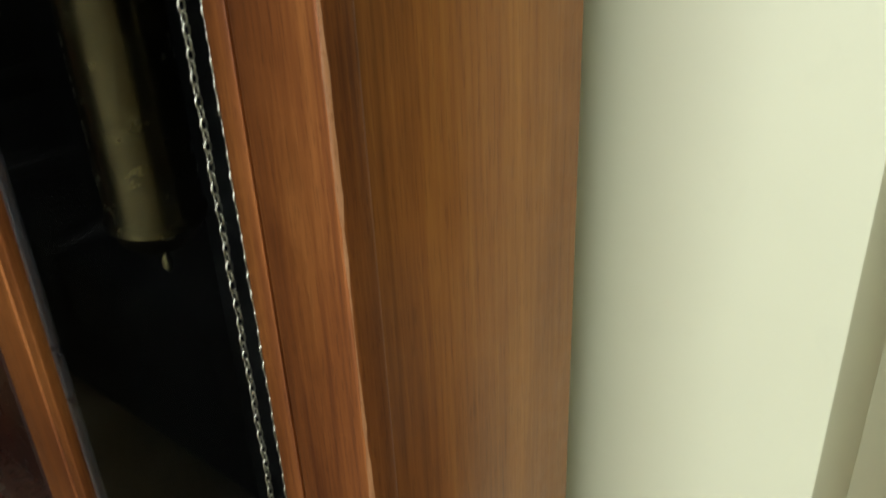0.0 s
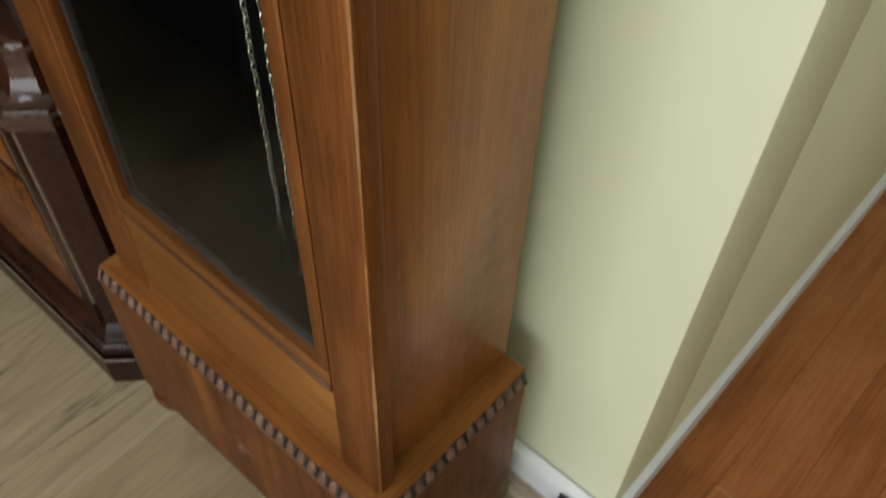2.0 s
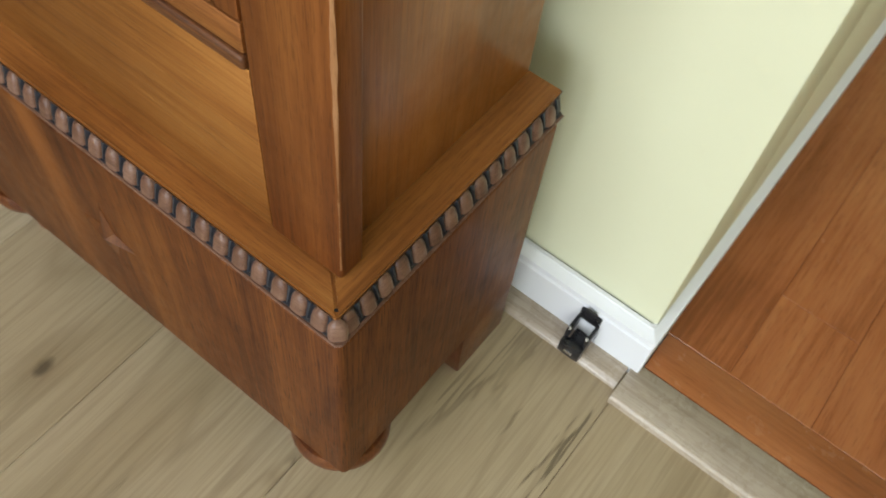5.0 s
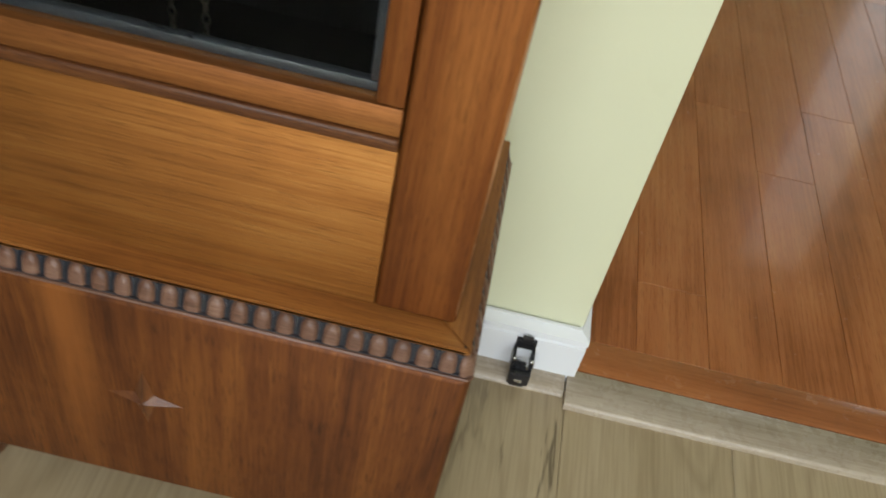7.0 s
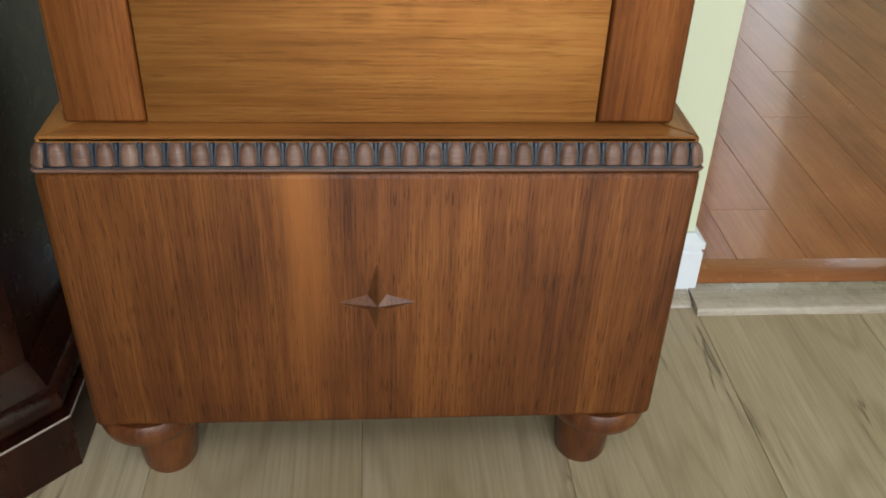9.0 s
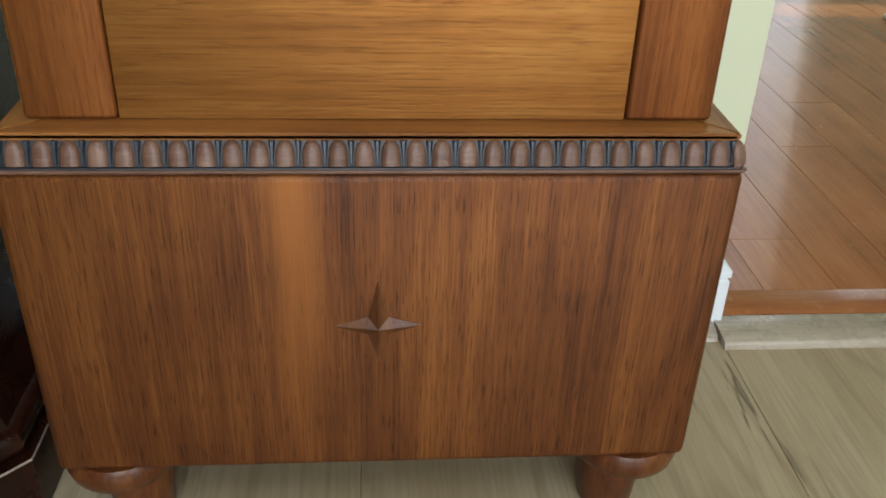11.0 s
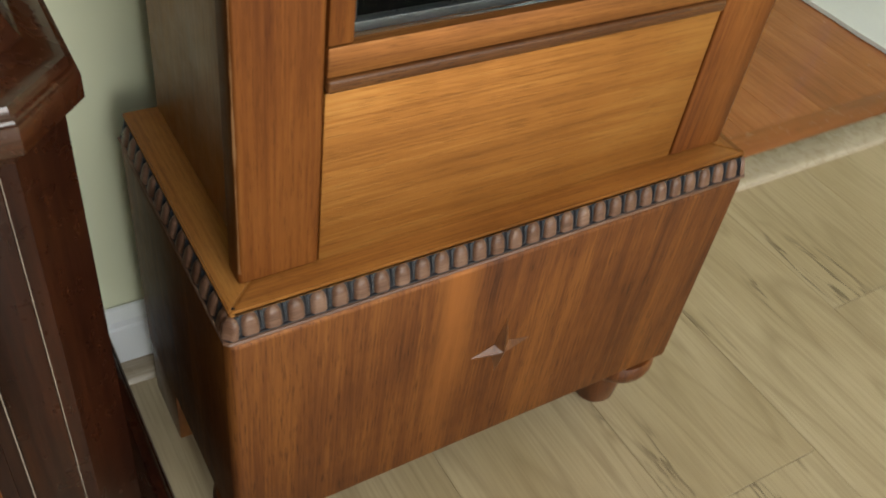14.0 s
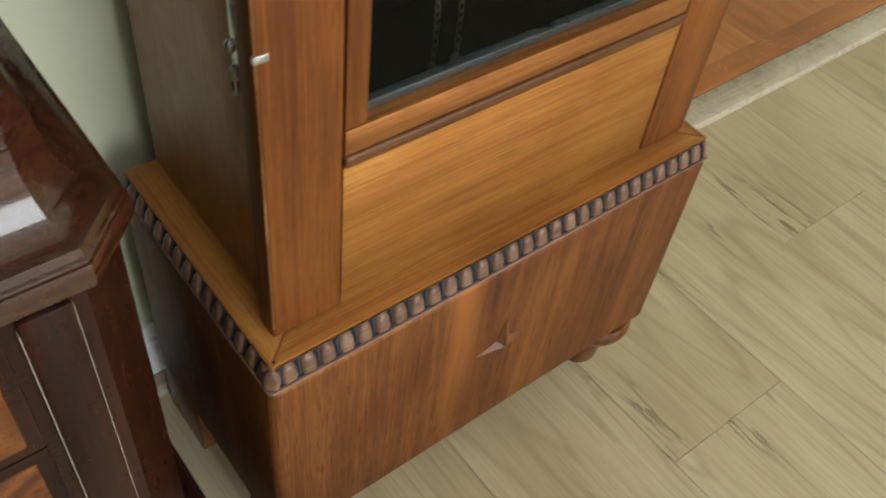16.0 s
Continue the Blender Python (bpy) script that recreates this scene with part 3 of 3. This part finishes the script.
part("cap", box_bm(-FACE, FACE, FRAME_Y, 0.230, W1 + 0.0005, W1 + 0.02, 0.002), STILE_WOOD, clock)

# glazed door
DOOR_Z0, DOOR_Z1 = 0.4760, 1.55
GL_X, GL_Z0, GL_Z1 = 0.1385, 0.4960, 1.50
door = part("door", box_bm(-0.1545, 0.1545, FRAME_Y + 0.0005, 0.044, GL_Z1, DOOR_Z1, 0.002), RAIL_WOOD, clock, "closed glazed door")
part("door_rail", box_bm(-0.1545, 0.1545, FRAME_Y + 0.0005, 0.044, DOOR_Z0, GL_Z0, 0.002), RAIL_WOOD, door)
for side in (-1, 1):
    x0, x1 = sorted((side * 0.1545, side * GL_X))
    part("door_stile", box_bm(x0, x1, FRAME_Y + 0.0007, 0.044, GL_Z0 + 0.0003, GL_Z1 - 0.0003, 0.0018), STILE_WOOD, door)
pane = part("pane", box_bm(-GL_X + 0.0005, GL_X - 0.0005, 0.0315, 0.0355, GL_Z0 + 0.0005, GL_Z1 - 0.0005, 0), GLASS, door, "clear bevelled glass", smooth=0)
pane.visible_shadow = False
BEAD = plain("glazing_bead", (0.016, 0.018, 0.021), 0.3)
for x0, x1, z0, z1 in ((-GL_X, GL_X, GL_Z0, GL_Z0 + 0.007), (-GL_X, -GL_X + 0.006, GL_Z0 + 0.0072, GL_Z1), (GL_X - 0.006, GL_X, GL_Z0 + 0.0072, GL_Z1)):
    part("glazing_bead", box_bm(x0, x1, 0.036, 0.043, z0, z1, 0.0015), BEAD, door, "dark grey glazing bead")

# catch on the case side and the brass plate let into the frame
catch = part("side_catch", box_bm(-0.2000, -0.1970, 0.060, 0.072, 0.535, 0.575, 0.001), STEEL, clock, "small worn steel hook catch")
part("hook", turned_bm([(0.0022, -0.010), (0.0026, -0.006), (0.0018, 0.004), (0.0030, 0.007), (0.0012, 0.011)], (-0.2025, 0.064, 0.528), 12), STEEL, catch)
part("knob", turned_bm([(0.0016, 0.0), (0.0036, 0.003), (0.0036, 0.006), (0.0014, 0.009)], (-0.2025, 0.066, 0.545), 12), STEEL, catch)
part("hinge_edge", box_bm(-0.2112, -0.2020, FRAME_Y - 0.0006, 0.0275, 0.5655, 0.5705, 0.0005), STEEL, clock, "thin pale metal hinge edge")


def chain_bm(x, y, z0, z1, pitch=0.0076):
    bm = bmesh.new()
    n_links = int((z1 - z0) / pitch)
    for i in range(n_links):
        cz, flat = z0 + i * pitch, i % 2
        sway = 0.0006 * math.sin(i * 0.7)
        rings = []
        for a in range(10):
            t = 2 * math.pi * a / 10
            cu, cv = 0.0023 * math.cos(t), 0.0048 * math.sin(t)
            du, dv = math.cos(t), math.sin(t)
            ring = []
            for b in range(5):
                q = 2 * math.pi * b / 5
                u, w, h = cu + 0.0008 * math.cos(q) * du, 0.0008 * math.sin(q), cv + 0.0008 * math.cos(q) * dv
                p = (u, w) if flat else (w, u)
                ring.append(bm.verts.new((x + sway + p[0], y + p[1], cz + h)))
            rings.append(ring)
        for a in range(10):
            r0, r1 = rings[a], rings[(a + 1) % 10]
            for b in range(5):
                bm.faces.new((r0[b], r0[(b + 1) % 5], r1[(b + 1) % 5], r1[b]))
    return bm


for x in (-0.0125, 0.0100):
    ch = part("chain", chain_bm(x, 0.120, 0.436, 1.54), CHAIN_METAL, clock, "thin metal weight chain")
    part("chain_end", turned_bm([(0.0010, 0.0), (0.0034, 0.002), (0.0036, 0.008), (0.0012, 0.012)], (x, 0.120, 0.4205), 12), CHAIN_METAL, ch)
weight = part("weight", turned_bm([(0.004, 0.0), (0.018, 0.004), (0.029, 0.013), (0.034, 0.024), (0.0365, 0.026), (0.0365, 0.031), (0.034, 0.033), (0.034, 0.28), (0.0365, 0.284), (0.0365, 0.29), (0.02, 0.30), (0.004, 0.31)], (-0.078, 0.112, 0.966), 40), DIM_BRASS, clock, "brass cylinder weight, its colour darkened for the dim case")
part("finial", turned_bm([(0.001, -0.02), (0.0042, -0.016), (0.0042, -0.010), (0.002, -0.006), (0.003, 0.001)], (-0.078, 0.112, 0.966), 14), DIM_BRASS, weight)


# ---------- the dark clock beside it ----------
dark = thing("dark_longcase_clock", "dark polished mahogany longcase clock with canted corners", "clock")
BX, BY, CANT, LEFT = -0.290, 0.014, 0.030, -0.78


def dark_plan(o):
    """Plan round the dark clock at an offset from its base box, from the wall round the front."""
    k = o * 0.414
    return [(BX + o, 0.262), (BX + o, BY + CANT - k), (BX - CANT + k, BY - o), (LEFT + CANT - k, BY - o), (LEFT - o, BY + CANT - k), (LEFT - o, 0.262)]


part("plinth", sweep_bm(dark_plan, [(0.029, 0.0), (0.0295, 0.055), (0.0285, 0.058), (0.016, 0.059)], True), MAHOGANY, dark, "dark octagonal plinth")
part("plinth_edge", sweep_bm(dark_plan, [(0.0290, 0.0560), (0.0300, 0.0572), (0.0292, 0.0586)]), SCRATCH_GLINT, dark, "pale worn edge of the plinth")
prof = [(0.025, 0.059)] + [(0.0145 + 0.0105 * math.cos(a), 0.072 + 0.013 * math.sin(a)) for a in [-math.pi / 2 + math.pi * i / 10 for i in range(11)]] + [(0.013, 0.087), (0.011, 0.093), (0.0005, 0.108)]
part("plinth_moulding", sweep_bm(dark_plan, prof), MAHOGANY, dark)
part("base_box", sweep_bm(dark_plan, [(0.0, 0.09), (0.0, 0.486)], True), MAHOGANY, dark, "dark mahogany box with canted corners")
prof = [(0.0, 0.474), (0.003, 0.478), (0.006, 0.483), (0.0090, 0.4840), (0.0100, 0.4855), (0.0100, 0.4985), (0.0095, 0.5005), (0.0080, 0.5010), (0.0075, 0.5025), (0.0060, 0.5035), (0.0055, 0.5060), (0.0045, 0.5085)]
prof += [(0.0045 - 0.027 * math.sin(a), 0.5085 + 0.048 * (1 - math.cos(a))) for a in [math.pi / 2 * i / 14 for i in range(1, 15)]]
prof += [(-0.0240, 0.5570), (-0.0240, 0.5620), (-0.0275, 0.5640), (-0.0300, 0.5680), (-0.0300, 0.5720), (-0.0350, 0.5735)]
part("cove_moulding", sweep_bm(dark_plan, prof, True), MAHOGANY_X, dark, "glossy stepped cove moulding")
part("waist", sweep_bm(dark_plan, [(-0.066, 0.572), (-0.066, 1.5)], True), MAHOGANY, dark)
# front field: two panels in frames, with highlights painted along the scratched edges
for z0, z1, mat in ((0.372, 0.462, BURL), (0.118, 0.352, BURL)):
    panel = part("front_panel", box_bm(LEFT + 0.075, -0.375, BY - 0.0030, BY + 0.004, z0, z1, 0.002), mat, dark, "burl veneered front panel")
    part("panel_bead", box_bm(LEFT + 0.066, -0.366, BY - 0.0014, BY + 0.004, z0 - 0.009, z1 + 0.009, 0.001), MAHOGANY, panel)
part("corner_stile", box_bm(-0.357, -0.329, BY - 0.004, BY + 0.004, 0.0985, 0.4735, 0.0012), MAHOGANY, dark)
part("worn_line", box_bm(-0.3580, -0.3573, BY - 0.0043, BY + 0.002, 0.14, 0.466, 0), SCRATCH_GLINT, dark, "pale line for the highlight on a scratched edge")
part("worn_line", box_bm(-0.3287, -0.3282, BY - 0.0030, BY + 0.002, 0.15, 0.47, 0), SCRATCH_GLINT, dark, "pale line for the highlight on a scratched edge")


# ---------- unseen tall cabinet across the room, added to darken the pane's reflections ---
cabinet = thing("dimming_cabinet", "tall black-stained wooden cabinet with panelled doors, added to darken reflections", "cabinet", (-2.62, -1.55, 0))
part("body", box_bm(-0.25, 0.228, -1.5, 1.5, 0.08, 2.12, 0.004), CABINET_BLACK, cabinet)
part("plinth", box_bm(-0.24, 0.20, -1.48, 1.48, 0.0, 0.0795, 0.002), CABINET_BLACK, cabinet)
part("cornice", box_bm(-0.25, 0.262, -1.52, 1.52, 2.1205, 2.17, 0.010, 3), CABINET_BLACK, cabinet)
for k in range(5):
    y0 = -1.49 + k * 0.598
    leaf = part("door", box_bm(0.2285, 0.246, y0, y0 + 0.588, 0.10, 2.10, 0.003), CABINET_BLACK, cabinet)
    part("panel", box_bm(0.2462, 0.252, y0 + 0.09, y0 + 0.498, 0.20, 2.0, 0.004), CABINET_BLACK, leaf)
    part("knob", turned_bm([(0.007, 0.0), (0.012, 0.008), (0.010, 0.020), (0.004, 0.024)], (0, 0, 0), 16), STEEL, leaf).matrix_basis = pose(0.246, y0 + 0.54, 1.05, 0, 90, 0)


# ---------- the black sofa, mirrored in the clock's pane ----------
def sofa(x0, x1, front, back):
    ob = thing("sofa", "black leather sofa with thick seat cushions, standing on the laminate", "sofa", ((x0 + x1) / 2, front, 0))
    half, deep, arm = (x1 - x0) / 2, front - back, 0.17
    part("base", box_bm(-half + 0.01, half - 0.01, -deep, -0.012, 0.05, 0.24, 0.012, 3), LEATHER, ob)
    part("backrest", box_bm(-half + arm, half - arm, -deep, -deep + 0.2, 0.2405, 0.82, 0.04, 4), LEATHER, ob)
    wide = (2 * half - 2 * arm) / 3
    for k in range(3):
        a = -half + arm + k * wide
        part("seat_cushion", box_bm(a + 0.004, a + wide - 0.004, -deep + 0.201, 0.0, 0.241, 0.42, 0.03, 4), LEATHER, ob)
        part("back_cushion", box_bm(a + 0.004, a + wide - 0.004, -deep + 0.202, -deep + 0.36, 0.421, 0.86, 0.045, 4), LEATHER, ob)
    for side in (-1, 1):
        a, b = sorted((side * half, side * (half - arm + 0.004)))
        part("arm", box_bm(a, b, -deep + 0.01, -0.002, 0.2405, 0.46, 0.03, 4), LEATHER, ob)
        for y in (-0.06, -deep + 0.06):
            part("foot", box_bm(side * (half - 0.08) - 0.025, side * (half - 0.08) + 0.025, y - 0.025, y + 0.025, 0.0, 0.0495, 0.003), CABINET_BLACK, ob)
    return ob


sofa(-2.28, -0.52, -0.43, -1.30)


# ---------- small things ----------
latch = thing("baseboard_catch", "small black plastic catch fixed to the white baseboard", "catch", (0.300, BOARD_Y, 0.005))
part("back_plate", box_bm(-0.0125, 0.0125, -0.004, 0.0005, 0.042, 0.059, 0.0012), BLACK_PLASTIC, latch)
part("top_tab", box_bm(-0.0065, 0.0065, -0.007, -0.0035, 0.056, 0.068, 0.001), BLACK_PLASTIC, latch)
for sx in (-1, 1):
    part("arm", box_bm(sx * 0.0115 - 0.002, sx * 0.0115 + 0.002, -0.026, -0.001, 0.022, 0.044, 0.001), BLACK_PLASTIC, latch)
    part("pin", turned_bm([(0.0016, -0.002), (0.0022, 0.0), (0.0022, 0.003), (0.001, 0.004)], (sx * 0.0105, -0.024, 0.0435), 10), STEEL, latch)
part("jaw", box_bm(-0.0135, 0.0135, -0.034, -0.024, 0.008, 0.030, 0.002), BLACK_PLASTIC, latch)
part("foot", box_bm(-0.009, 0.009, -0.030, -0.001, 0.0, 0.014, 0.001), BLACK_PLASTIC, latch)
latch.scale = (0.88, 0.88, 0.88)
part("slot_plate", box_bm(-0.005, 0.005, -0.0346, -0.0335, 0.014, 0.019, 0.0003), STEEL, latch)

bm = bmesh.new()
nx, ny = 24, 30
grid = [[bm.verts.new((1.12 + 0.95 * i / nx + 0.006 * noise.noise((0, j * 0.35, 3)), 0.36 + 1.05 * j / ny, 0.0200 + 0.004 * noise.noise((i * 0.3, j * 0.3, 0)) * (1 if 0 < i < nx else 0))) for j in range(ny + 1)] for i in range(nx + 1)]
for i in range(nx):
    for j in range(ny):
        bm.faces.new((grid[i][j], grid[i + 1][j], grid[i + 1][j + 1], grid[i][j + 1]))
ext = bmesh.ops.extrude_face_region(bm, geom=bm.faces[:])
for v in ext["geom"]:
    if isinstance(v, bmesh.types.BMVert):
        v.co.z = 0.0124
rug = part("rug", bm, RUG)
tagged(rug, "white flat rug with low folds on the hardwood", "rug")

# ---------- floor planks ----------
def plank_mesh(name, wide, long, thick, bevel, material):
    bm = bmesh.new()
    prof = [(-wide / 2, -thick), (-wide / 2, -bevel), (-wide / 2 + bevel, 0), (wide / 2 - bevel, 0), (wide / 2, -bevel), (wide / 2, -thick)]
    ends = [[bm.verts.new((x, y, z if i else min(z, -bevel))) for x, z in prof] for i, y in enumerate((0, bevel, long - bevel, long)) for i in (0 if y in (0, long) else 1,)]
    for a, b in zip(ends, ends[1:]):
        for i in range(5):
            bm.faces.new((a[i], a[i + 1], b[i + 1], b[i]))
    bm.faces.new(ends[0]), bm.faces.new(ends[-1])
    return mesh_of(name, bm, material, 0)


def lay(name, parent, x0, count, wide, y0, y1, lengths, top, gap, bevel, material, thick):
    cache = {}
    for i in range(count):
        y = y0 - random.uniform(0.0, lengths[0] * 0.8)
        while y < y1 - 0.02:
            a, b = max(y, y0), min(y + random.choice(lengths), y1)
            y += max(b - y, 0.1)
            if b - a < 0.03:
                continue
            key = round(b - a, 4)
            if key not in cache:
                cache[key] = plank_mesh(name, wide - gap, key - gap, thick, bevel, material)
            ob = new(name, cache[key])
            ob.parent = parent
            ob.location = (x0 + (i + 0.5) * wide, b - key, top + random.uniform(-0.0001, 0.0001))


lay("plank", bpy.data.objects["floor"], 0.357 - 14 * 0.186, 26, 0.186, -3.17, 0.2750, (1.22,), 0.0, 0.0003, 0.0007, LAMINATE, 0.0033)
hall = bpy.data.objects["floor_hall"]
header = part("plank", box_bm(CORNER_X + 0.010, 2.58, 0.2768, 0.323, 0.0073, 0.0108, 0.0006), HARD_EDGE, hall)
lay("plank", hall, CORNER_X - 0.009, 25, 0.0868, 0.3235, 2.88, (0.55, 0.75, 0.95, 1.2), 0.0108, 0.0003, 0.0005, HARDWOOD, 0.0034)
